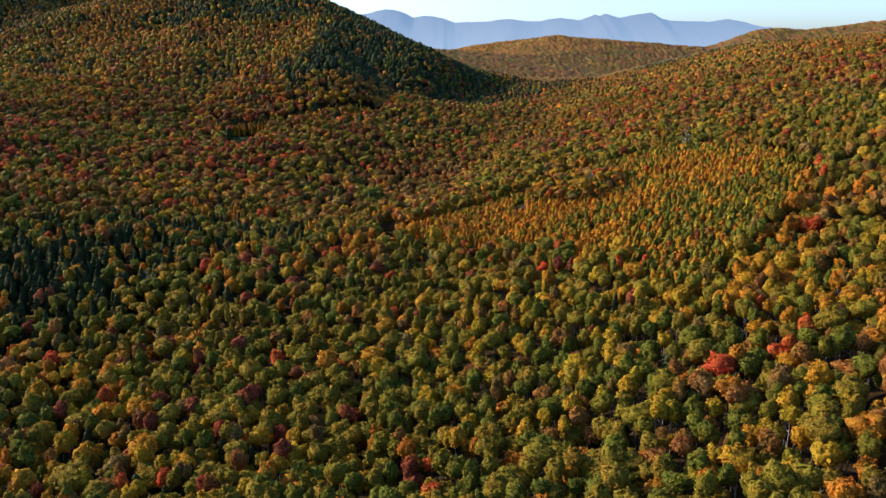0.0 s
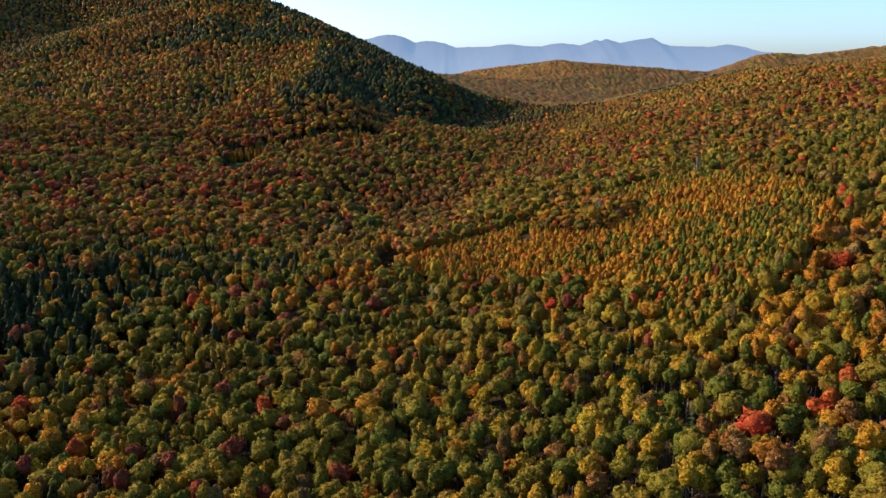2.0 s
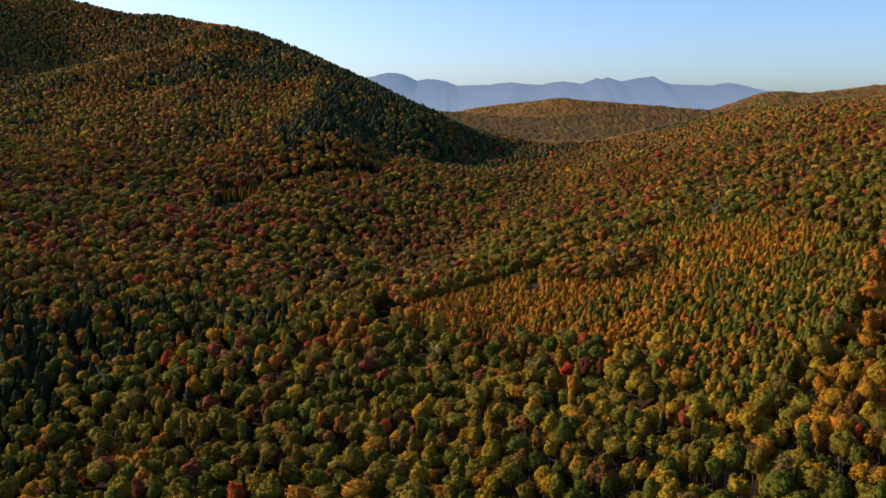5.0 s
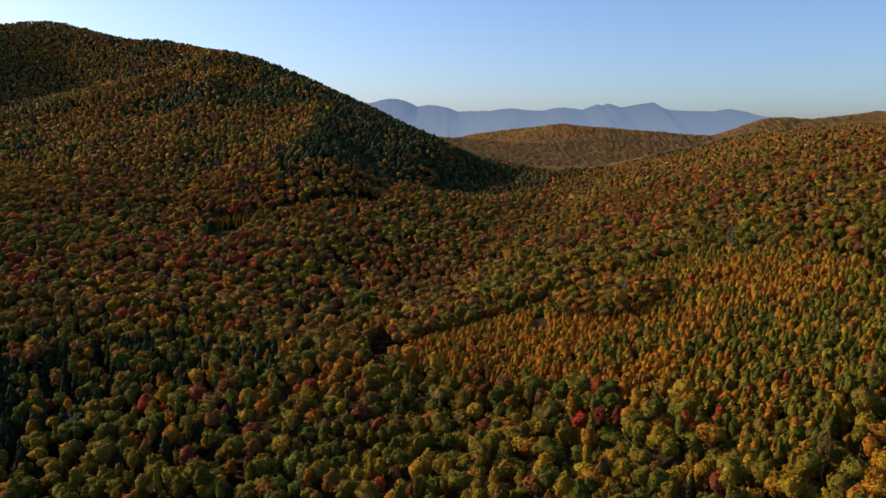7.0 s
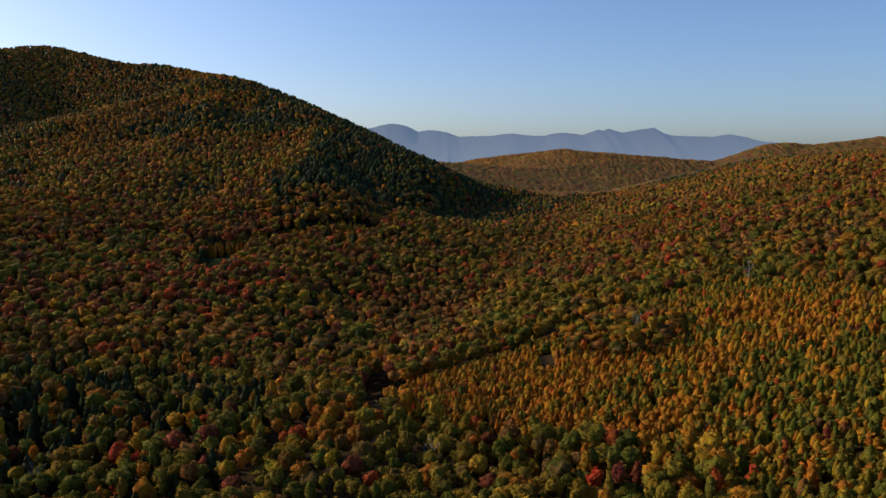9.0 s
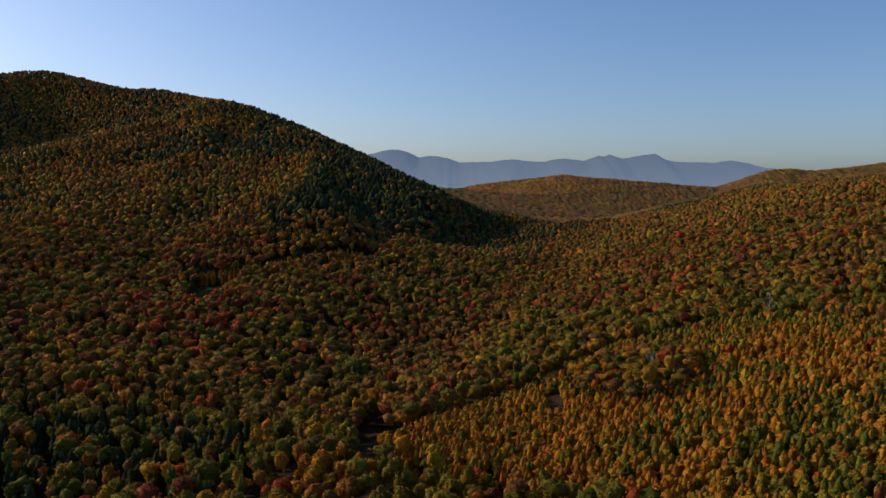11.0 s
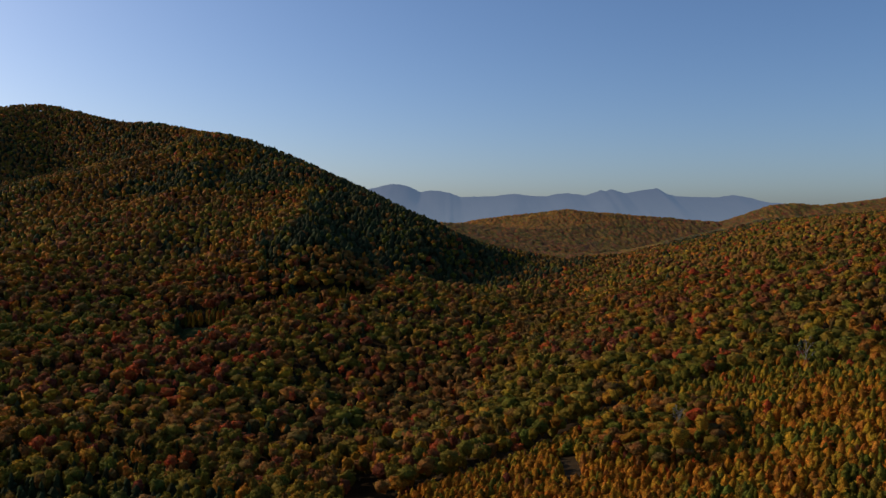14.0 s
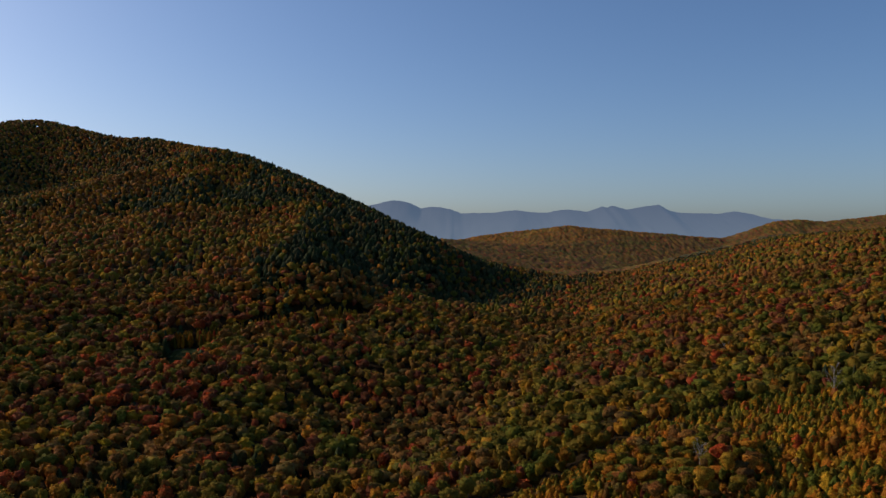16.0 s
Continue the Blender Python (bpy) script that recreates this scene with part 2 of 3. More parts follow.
# ---- meshes from arrays ----
def mesh_of(name, verts, quads, tints, mat, smooth=False):
    """One mesh; faces are quads (index rows of four) or triangles (rows of three), tints one colour for each vertex."""
    me = bpy.data.meshes.new(name)
    count, size = quads.shape
    me.vertices.add(len(verts))
    me.vertices.foreach_set("co", np.ascontiguousarray(verts, np.float32).ravel())
    me.loops.add(count * size)
    me.loops.foreach_set("vertex_index", np.ascontiguousarray(quads, np.int32).ravel())
    me.polygons.add(count)
    me.polygons.foreach_set("loop_start", np.arange(0, count * size, size, dtype=np.int32))
    if tints is not None:
        layer = me.attributes.new("tint", "FLOAT_COLOR", "POINT")
        rgba = np.ones((len(verts), 4), np.float32)
        rgba[:, :3] = tints
        layer.data.foreach_set("color", rgba.ravel())
    me.materials.append(mat)
    me.update(calc_edges=True)
    me.validate()
    if smooth:
        me.polygons.foreach_set("use_smooth", np.ones(len(me.polygons), bool))
    return me


RNG = np.random.default_rng(7)


def unit(v):
    return v / np.maximum(np.linalg.norm(v, axis=-1, keepdims=True), 1e-9)


def leaf_clumps(centre, outward, size, rng, tilt=0.5):
    """Ragged four-cornered clumps of leaves at the given places, turned more or less outward."""
    n = len(centre)
    normal = unit(outward + tilt * rng.normal(size=(n, 3)) * 0.6 + np.array([0, 0, 0.25]))
    side = unit(np.cross(normal, rng.normal(size=(n, 3))))
    up = np.cross(normal, side)
    s = size * rng.uniform(0.6, 1.35, (n, 1))
    corners = []
    for a, b in ((-1, -0.8), (0.9, -1), (1, 0.9), (-0.8, 1)):
        corners.append(centre + s * 0.5 * (side * (a + rng.normal(size=(n, 1)) * 0.28) + up * (b + rng.normal(size=(n, 1)) * 0.28)) + normal * s * rng.normal(size=(n, 1)) * 0.16)
    verts = np.stack(corners, 1).reshape(-1, 3)
    return verts, np.arange(4 * n).reshape(n, 4)


def dome_crown(sides, rings, leaves, size, seed, wide=2.9, tall=7.0, top=15.0, lobes=11, uneven=0.05, skirt=1.2):
    """A rounded crown of swelling lobes, open underneath, with ragged clumps of leaves standing off it: (verts, triangles)."""
    rng = np.random.default_rng(seed)
    k = np.arange(lobes)
    high = np.linspace(-0.25, 0.9, lobes) + rng.normal(size=lobes) * 0.08
    turn = rng.uniform(0, 6.28) + k * 2.4 + rng.normal(size=lobes) * 0.25
    flat = np.sqrt(np.maximum(1 - high ** 2, 0.03))
    hub = np.stack([np.cos(turn) * flat, np.sin(turn) * flat, high], 1) * rng.uniform(0.42, 0.78, (lobes, 1))
    rad = rng.uniform(0.24, 0.46, lobes)

    def reach(d):
        along = d @ hub.T
        inner = rad ** 2 - ((hub ** 2).sum(1) - along ** 2)
        return np.maximum(np.where(inner > 0, along + np.sqrt(np.maximum(inner, 0)), 0).max(1), 0.5)

    squash, mid = np.array([wide * rng.uniform(0.82, 1.18), wide * rng.uniform(0.82, 1.18), tall * 0.5 * rng.uniform(0.85, 1.1)]), np.array([0, 0, top - tall * 0.5])
    polar = 2.15 * (np.arange(1, rings + 1) / rings) ** 0.85 if rings > 3 else np.array([0.55, 1.2, 2.05])
    w = (np.arange(sides)[None, :] + 0.5 * (np.arange(rings) % 2)[:, None]) * 6.2832 / sides + rng.normal(size=(rings, sides)) * 0.5 / sides
    th = polar[:, None] + rng.normal(size=(rings, sides)) * 0.22 / rings
    d = np.stack([np.sin(th) * np.cos(w), np.sin(th) * np.sin(w), np.cos(th)], -1).reshape(-1, 3)
    d = np.concatenate([[(0, 0, 1.0)], d])
    full = reach(d)
    full[0] = full[1:sides + 1].mean() * 1.02
    verts = d * (full * (1 + uneven * rng.normal(size=len(d))))[:, None] * squash + mid
    low = mid[2] - verts[:, 2]
    verts[:, 2] -= skirt * np.maximum(low, 0)
    verts[:, :2] *= 1 - 0.3 * np.clip(low / (0.3 * tall), 0, 1)[:, None] * min(skirt, 1)
    a = np.arange(sides)
    b = (a + 1) % sides
    faces = [np.stack([np.zeros(sides, int), 1 + a, 1 + b], 1)]
    for r in range(rings - 1):
        p, q, u, v = 1 + r * sides + a, 1 + r * sides + b, 1 + (r + 1) * sides + a, 1 + (r + 1) * sides + b
        if r % 2:
            faces += [np.stack([p, v, q], 1), np.stack([p, u, v], 1)]
        else:
            faces += [np.stack([p, u, q], 1), np.stack([q, u, v], 1)]
    body = (verts, np.concatenate(faces))
    if not leaves:
        return body
    d = unit(rng.normal(size=(leaves * 2, 3)) + np.array([0, 0, 0.5]))
    d = d[d[:, 2] > -0.45][:leaves]
    at = d * (reach(d) * rng.uniform(0.9, 1.14, len(d)))[:, None] * squash + mid
    return joined(body, triangles(leaf_clumps(at, d, size, rng, 0.9)))


def lathe(sides, rows, seed, ragged, star=0.0):
    """A body of revolution from (radius, height) rows, its corners pushed in and out."""
    rng = np.random.default_rng(seed)
    w = (np.arange(sides)[None, :] + (0.5 if star == 0 else 1.0) * (np.arange(len(rows)) // 2 % 2)[:, None]) * 6.2832 / sides + rng.uniform(-0.2, 0.2, (len(rows), sides))
    r = np.array([p[0] for p in rows])[:, None] * (1 + ragged * rng.uniform(-1, 1, (len(rows), sides)))
    z = np.array([p[1] for p in rows])[:, None] + ragged * 1.1 * rng.uniform(-1, 1, (len(rows), sides)) * (np.arange(len(rows)) < len(rows) - 1)[:, None]
    r = r * (1 + star * (1 - 2 * (np.arange(sides) % 2)))[None, :]
    verts = np.stack([r * np.cos(w), r * np.sin(w), z], -1).reshape(-1, 3)
    a = (np.arange(len(rows) - 1)[:, None] * sides + np.arange(sides)[None, :]).ravel()
    b = (np.arange(len(rows) - 1)[:, None] * sides + (np.arange(sides)[None, :] + 1) % sides).ravel()
    return verts, np.stack([a, b, b + sides, a + sides], 1)


def joined(*shapes):
    verts, faces, first = [], [], 0
    for v, f in shapes:
        verts.append(v)
        faces.append(f + first)
        first += len(v)
    return np.concatenate(verts), np.concatenate(faces)


def triangles(shape):
    v, f = shape
    return (v, f) if f.shape[1] == 3 else (v, np.concatenate([f[:, [0, 1, 2]], f[:, [0, 2, 3]]]))


def spruce_crown(tiers, points, seed, tall=14.6, wide=3.3, base=3.0):
    """A cone of jagged tiers of drooping boughs."""
    rows = []
    for k in range(tiers):
        u = k / tiers
        r = wide * (1 - u) ** 0.75
        rows += [(r * 1.1, base + (tall - base) * u), (r * 0.66, base + (tall - base) * (u + 0.6 / tiers))]
    rows.append((0.05, tall))
    return triangles(lathe(points, rows, seed, 0.2, 0.3))


def sapling_crown(sides, leaves, size, seed):
    """A slender upright young birch or aspen with a pointed head, 4.6 m tall."""
    rng = np.random.default_rng(seed)
    rows = [(0.6, 0.5), (1.1, 1.7), (0.8, 3.2), (0.08, 4.5)]
    core = triangles(lathe(sides, rows, seed, 0.2))
    u, w = rng.uniform(0, 1, leaves), rng.uniform(0, 6.2832, leaves)
    r = np.interp(0.7 + u * 3.6, [p[1] for p in rows], [p[0] for p in rows]) * rng.uniform(0.9, 1.25, leaves)
    place = np.stack([np.cos(w) * r, np.sin(w) * r, 0.7 + u * 3.6], 1)
    d = unit(np.stack([np.cos(w), np.sin(w), 0.3 + u], 1))
    return joined(core, triangles(leaf_clumps(place, d, size, rng, 0.8)))


def trunk_shape(seed, tall, thick, limbs, reach):
    """A tapered trunk with limbs; faces are quads."""
    rng = np.random.default_rng(seed)
    verts, quads = [], []

    def tube(p0, p1, r0, r1, bend):
        axis = unit(np.array(p1) - np.array(p0))
        s = unit(np.cross(axis, (0.3, 0.9, 0.2)))
        t = np.cross(axis, s)
        first = len(verts)
        for u in (0, 0.5, 1):
            c = np.array(p0) * (1 - u) + np.array(p1) * u + np.array(bend) * (u * (1 - u) * 4)
            for k in range(4):
                w = k * 6.2832 / 4
                verts.append(c + (r0 * (1 - u) + r1 * u) * (math.cos(w) * s + math.sin(w) * t))
        for ring in (0, 4):
            for k in range(4):
                quads.append((first + ring + k, first + ring + (k + 1) % 4, first + ring + 4 + (k + 1) % 4, first + ring + 4 + k))

    lean = rng.normal(size=3) * 0.25 * np.array([1, 1, 0])
    tube((0, 0, -1.5), (lean[0], lean[1], tall), thick, thick * 0.3, lean * 0.4)
    for k in range(limbs):
        z = tall * (0.42 + 0.5 * k / max(limbs, 1))
        w = k * 2.4 + rng.uniform(0, 0.6)
        tube((0, 0, z), (reach * math.cos(w), reach * math.sin(w), z + reach * 0.9), thick * 0.4, thick * 0.1, (0, 0, 0.3))
    return np.array(verts), np.array(quads)


# base colours of the leaves
TINTS = {"green": (0.112, 0.112, 0.013), "olive": (0.18, 0.126, 0.014), "yellow": (0.33, 0.188, 0.014), "gold": (0.37, 0.145, 0.012),
         "orange": (0.34, 0.115, 0.014), "rust": (0.22, 0.09, 0.022), "red": (0.38, 0.05, 0.018), "crimson": (0.21, 0.046, 0.024),
         "brown": (0.165, 0.095, 0.026), "spruce": (0.045, 0.058, 0.022)}
HUES = list(TINTS)
RGB = np.array([TINTS[h] for h in HUES])

# share of each colour, part by part:    green olive yell  gold  oran  rust  red   crim  brown spruce
MIX = {"woods":    np.array([0.27, 0.43, 0.085, 0.04, 0.028, 0.055, 0.004, 0.014, 0.055, 0.02]),
       "upslope":  np.array([0.24, 0.42, 0.09, 0.055, 0.05, 0.07, 0.008, 0.008, 0.05, 0.012]),
       "valley":   np.array([0.13, 0.21, 0.035, 0.03, 0.055, 0.20, 0.045, 0.12, 0.12, 0.055]),
       "conifers": np.array([0.17, 0.12, 0.02, 0.015, 0.01, 0.03, 0.005, 0.02, 0.04, 0.57]),
       "mountain": np.array([0.05, 0.19, 0.08, 0.13, 0.20, 0.24, 0.025, 0.035, 0.04, 0.01]),
       "dark_woods": np.array([0.36, 0.24, 0.04, 0.03, 0.02, 0.05, 0.004, 0.03, 0.06, 0.17]),
       # flank: real spruces, their share pushed up to stand in for shade
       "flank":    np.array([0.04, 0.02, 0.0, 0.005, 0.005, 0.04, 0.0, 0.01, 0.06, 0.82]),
       "bowl":     np.array([0.10, 0.13, 0.02, 0.03, 0.05, 0.22, 0.0, 0.03, 0.22, 0.22]),
       "far":      np.array([0.13, 0.25, 0.02, 0.03, 0.07, 0.22, 0.03, 0.07, 0.17, 0.01]),
       "red_side": np.array([0.13, 0.24, 0.03, 0.035, 0.08, 0.23, 0.045, 0.07, 0.12, 0.02]),
       "rust_belt": np.array([0.04, 0.16, 0.06, 0.18, 0.27, 0.24, 0.012, 0.01, 0.04, 0.0]),
       "stand":    np.array([0.05, 0.07, 0.22, 0.38, 0.22, 0.05, 0.005, 0.005, 0.0, 0.0]),
       "clump":    np.array([0.25, 0.2, 0.06, 0.08, 0.08, 0.22, 0.01, 0.02, 0.08, 0.0]),
       "west_stand": np.array([0.08, 0.13, 0.06, 0.28, 0.22, 0.17, 0.03, 0.01, 0.02, 0.0]),
       "late_stand": np.array([0.35, 0.25, 0.17, 0.14, 0.05, 0.02, 0.01, 0.0, 0.01, 0.0])}
BELT = [(160, 299), (131, 274), (109, 253), (89, 226), (73, 212), (80, 200), (104, 214), (126, 240), (150, 262), (185, 290)]


def hues_at(x, y):
    """A colour number for every tree, by the part of the plan it stands in."""
    share = np.tile(MIX["woods"], (len(x), 1))
    d = x - valley_line(y)

    def put(where, part, much=1.0):
        w = np.clip(where.astype(float) * much, 0, 1)[:, None]
        share[:] = share * (1 - w) + MIX[part] * w

    put(np.clip((y - 380) / 60, 0, 1) * np.clip((90 - d) / 40, 0, 1), "valley")
    put(np.clip((d - 140) / 60, 0, 1), "upslope")
    put(np.clip((x - 15) / 40, 0, 1) * np.clip((205 - y) / 30, 0, 1), "upslope")
    put(np.clip((y - 440) / 180, 0, 1) * np.clip((d - 40) / 60, 0, 1), "red_side")
    put(np.clip((canopy(x, y) - 48) / 20, 0, 1) * (d < 20) * (y > 560), "mountain")
    put((y > 1500) * (d > -600), "far")
    patch = wobble(x, y, 46, 11) + 0.5 * wobble(x, y, 19, 12)
    put((x < -62) * np.clip((440 - y) / 60, 0, 1) * np.clip((patch + 0.5 + np.clip((-x - 105) / 60, -0.4, 0.7)) * 2.2, 0, 1), "conifers")
    put(np.clip((-x - 25) / 50, 0, 1) * np.clip((275 - y) / 40, 0, 1), "dark_woods", 0.75)
    put(inside(x, y, CONIFERS), "conifers", 0.85)
    put((np.hypot((x + 76) / 14, (y - 300) / 22) < 1), "conifers", 0.9)
    high = (canopy(x, y) > 60) & (y > 640) & (y < 1500) & (d < 0)
    put(high * np.clip((patch - 0.25) * 2.5, 0, 1), "conifers", 0.8)
    put(high * np.clip((x + 118 + 0.12 * (900 - y)) / 25, 0, 1) * (y > 730), "bowl", 0.9)
    # the turned-away flank: spruces thickened so their dark colour paints its shade
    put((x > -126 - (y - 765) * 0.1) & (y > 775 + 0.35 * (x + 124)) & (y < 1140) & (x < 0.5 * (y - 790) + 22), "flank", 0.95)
    broad_patch = wobble(x, y, 120, 13) + 0.6 * wobble(x, y, 55, 14)
    put((y > 600) & (y < 1300) & (d < 0) & (broad_patch < -0.35), "upslope", 0.6)
    put((canopy(x, y) > 120) & (y < 1300) & (x > -420) & (wobble(x * 0.6, y, 60, 15) > 0.1), "conifers", 0.75)
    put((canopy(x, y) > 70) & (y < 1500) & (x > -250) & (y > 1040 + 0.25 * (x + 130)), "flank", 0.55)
    behind = (x < -500) & (y > 900) | (x < -400) & (y > 1275)
    put(behind, "bowl", 0.9)
    # sunlit band along the spur crest, put into brighter leaf colours
    lit_crest_line = np.interp(y, [840, 974, 1100, 1225, 1268], [-480, -445, -470, -470, -365])
    put((np.abs(x - lit_crest_line - 30) < 45) & (y > 940) & (y < 1275), "rust_belt", 0.65)
    put(inside(x, y, BELT), "rust_belt")
    put(np.hypot((x + 38) / 15, (y - 328) / 17) < 1, "rust_belt", 0.9)
    put(inside(x, y, STAND), "stand")
    put(inside(x, y, STAND) * np.clip((30 - x) / 40, 0, 1), "west_stand", 0.8)
    put(inside(x, y, STAND) * np.clip((wobble(x, y, 30, 41) + 0.5 * wobble(x, y, 13, 42) + np.clip((x - 60) / 80, -0.6, 0.3) - 0.12) * 3, 0, 1), "late_stand", 0.95)
    put(inside(x, y, STAND) & ~inside(x, y, GOLD), "late_stand", 0.85)
    put(inside(x, y, CLUMP), "clump")
    put(inside(x, y, ROW) * (x > -128), "stand", 0.8)
    put(inside(x, y, ROW) * (x <= -128), "late_stand", 0.9)
    patchy = np.exp(np.stack([1.3 * wobble(x, y, 34 + 5 * k, 20 + k) + 0.8 * wobble(x, y, 85 + 9 * k, 70 + k) for k in range(len(HUES))], 1))
    share = share * np.where(inside(x, y, STAND)[:, None], patchy ** 0.35, patchy)
    share /= share.sum(1, keepdims=True)
    roll = RNG.uniform(0, 1, (len(x), 1))
    return np.minimum((share.cumsum(1) < roll).sum(1), len(HUES) - 1)


def scatter(x0, x1, y0, y1, gap, loose=0.48):
    """A loose, uneven spread of places over a rectangle of the plan."""
    xs, ys = np.meshgrid(np.arange(x0, x1, gap), np.arange(y0, y1, gap * 0.87))
    xs = xs + (np.arange(ys.shape[0]) % 2)[:, None] * gap * 0.5
    x, y = xs.ravel(), ys.ravel()
    return x + RNG.uniform(-loose, loose, len(x)) * gap, y + RNG.uniform(-loose, loose, len(x)) * gap


def in_fan(x, y, slope, more):
    return np.abs(x) < slope * y + more

# ---- ground ----
def steps(*runs):
    return np.unique(np.concatenate([np.arange(a, b, s) for a, b, s in runs]))


gx = steps((-4800, -900, 300), (-900, -260, 16), (-260, 240, 7), (240, 900, 16), (900, 4801, 300))
gy = steps((-4800, 0, 300), (0, 90, 15), (90, 720, 7), (720, 1500, 16), (1500, 1760, 16), (1760, 2700, 40), (2700, 4801, 300))
GX, GY = np.meshgrid(gx, gy)
far_off = np.clip((np.hypot(GX, GY) - 3000) / 1500, 0, 1)
GZ = ground(GX, GY) * (1 - far_off) + 10 * far_off
nx, ny = len(gx), len(gy)
cell = (np.arange(ny - 1)[:, None] * nx + np.arange(nx - 1)[None, :]).ravel()
ground_sheet = new("ground", mesh_of("ground", np.stack([GX, GY, GZ], -1).reshape(-1, 3), np.stack([cell, cell + 1, cell + nx + 1, cell + nx], 1), None, FLOOR))
ground_sheet.data.polygons.foreach_set("use_smooth", np.ones(len(cell), bool))
tagged(ground_sheet, "brown leaf-littered forest floor running up the valley and hills", "ground", kind="structure")


def patch_sheet(name, corners, lift, mat, step):
    """A thin sheet of ground cover over a polygon of the plan, lying just over the ground."""
    bm = bmesh.new()
    x0, x1 = min(c[0] for c in corners), max(c[0] for c in corners)
    y0, y1 = min(c[1] for c in corners), max(c[1] for c in corners)
    made = {}
    for i in range(int((x1 - x0) / step) + 1):
        for j in range(int((y1 - y0) / step) + 1):
            cx, cy = x0 + (i + 0.5) * step, y0 + (j + 0.5) * step
            if not inside(np.array(cx), np.array(cy), corners):
                continue
            ring = []
            for a, b in ((i, j), (i + 1, j), (i + 1, j + 1), (i, j + 1)):
                if (a, b) not in made:
                    px, py = x0 + a * step, y0 + b * step
                    made[a, b] = bm.verts.new((px, py, float(ground(px, py)) + lift))
                ring.append(made[a, b])
            bm.faces.new(ring)
    me = bpy.data.meshes.new(name)
    bm.to_mesh(me)
    bm.free()
    me.materials.append(mat)
    return new(name, me)


tagged(patch_sheet("meadow", CLEARING, 0.5, MEADOW, 1.0), "dull green mown meadow in a forest clearing", "meadow", kind="structure")
tagged(patch_sheet("gravel_road", ROAD, 0.65, GRAVEL, 0.5), "pale gravel road along the back of the clearing", "road", kind="structure")
tagged(patch_sheet("dirt_track", BARE, 0.5, SOIL, 0.75), "bare brown dirt track at the corner of the young stand", "track", kind="structure")


# ---- trees ----
def spread_trees(name, label, category, x, y, hue, kinds, scale, calm=0.0, tall=(0.78, 1.14), smooth=True):
    """Many trees joined into one object. kinds: leaf shapes as (verts, faces); each place takes one at random."""
    verts, faces, tints, first = [], [], [], 0
    which = RNG.integers(0, len(kinds), len(x))
    z = ground(x, y)
    for k, (v, f) in enumerate(kinds):
        at = np.flatnonzero(which == k)
        n = len(at)
        if not n:
            continue
        w = RNG.uniform(0, 6.2832, n)
        s = scale * (0.55 + 0.75 * RNG.uniform(0, 1, n) ** 1.2)
        t = RNG.uniform(*tall, n)
        c, r = np.cos(w)[:, None], np.sin(w)[:, None]
        vx = (v[None, :, 0] * c - v[None, :, 1] * r) * s[:, None] + x[at, None]
        vy = (v[None, :, 0] * r + v[None, :, 1] * c) * s[:, None] + y[at, None]
        vz = v[None, :, 2] * t[:, None] + z[at, None]
        verts.append(np.stack([vx, vy, vz], -1).reshape(-1, 3))
        faces.append((f[None] + (np.arange(n) * len(v))[:, None, None]).reshape(-1, f.shape[1]) + first)
        first += n * len(v)
        own = (RGB[hue[at]] * (1 - calm) + calm * np.array((0.17, 0.11, 0.024))) * RNG.uniform(0.8, 1.2, (n, 1)) * RNG.uniform(0.9, 1.1, (n, 3))
        tints.append(np.repeat(own, len(v), 0))
    ob = new(name, mesh_of(name, np.concatenate(verts), np.concatenate(faces), np.concatenate(tints), LEAVES, smooth))
    return tagged(ob, label, category, kind="stuff")


SPRUCE = HUES.index("spruce")
NEAR, FRONT, MID, FAR_EDGE = 236, 325, 450, 760


def split(name, label, x, y, hue, broad, conif, scale=1.0, calm=0.0, tall=(0.78, 1.14), smooth=True):
    s = hue == SPRUCE
    spread_trees(name + "_broadleaf_woods", "autumn broadleaf " + label, "trees", x[~s], y[~s], hue[~s], broad, scale, calm, tall, smooth)
    spread_trees(name + "_spruce_woods", "dark green spruces " + label, "trees", x[s], y[s], hue[s], conif, scale, smooth=False)


# all places of full-grown trees out to the mountain
bands = [scatter(-210, 210, 100, 236, 4.15), scatter(-310, 310, 236, 450, 4.9), scatter(-500, 500, 450, 760, 6.2), scatter(-800, 760, 760, 1300, 6.4)]
wx, wy = np.concatenate([b[0] for b in bands]), np.concatenate([b[1] for b in bands])
keep = in_fan(wx, wy, 0.57, 22) & ~inside(wx, wy, STAND) & ~inside(wx, wy, CLEARING) & ~inside(wx, wy, TRACK) & ~inside(wx, wy, ROAD) & ~inside(wx, wy, ROW)
keep &= ~((wy > 1215) & (wx > -260) & (wx < 60))
# the bowl behind the spur
bx, by = scatter(-1050, -230, 1300, 1730, 6.8)
keep_b = in_fan(bx, by, 0.585, 34)
wx, wy = np.concatenate([wx[keep], bx[keep_b]]), np.concatenate([wy[keep], by[keep_b]])
wh = hues_at(wx, wy)
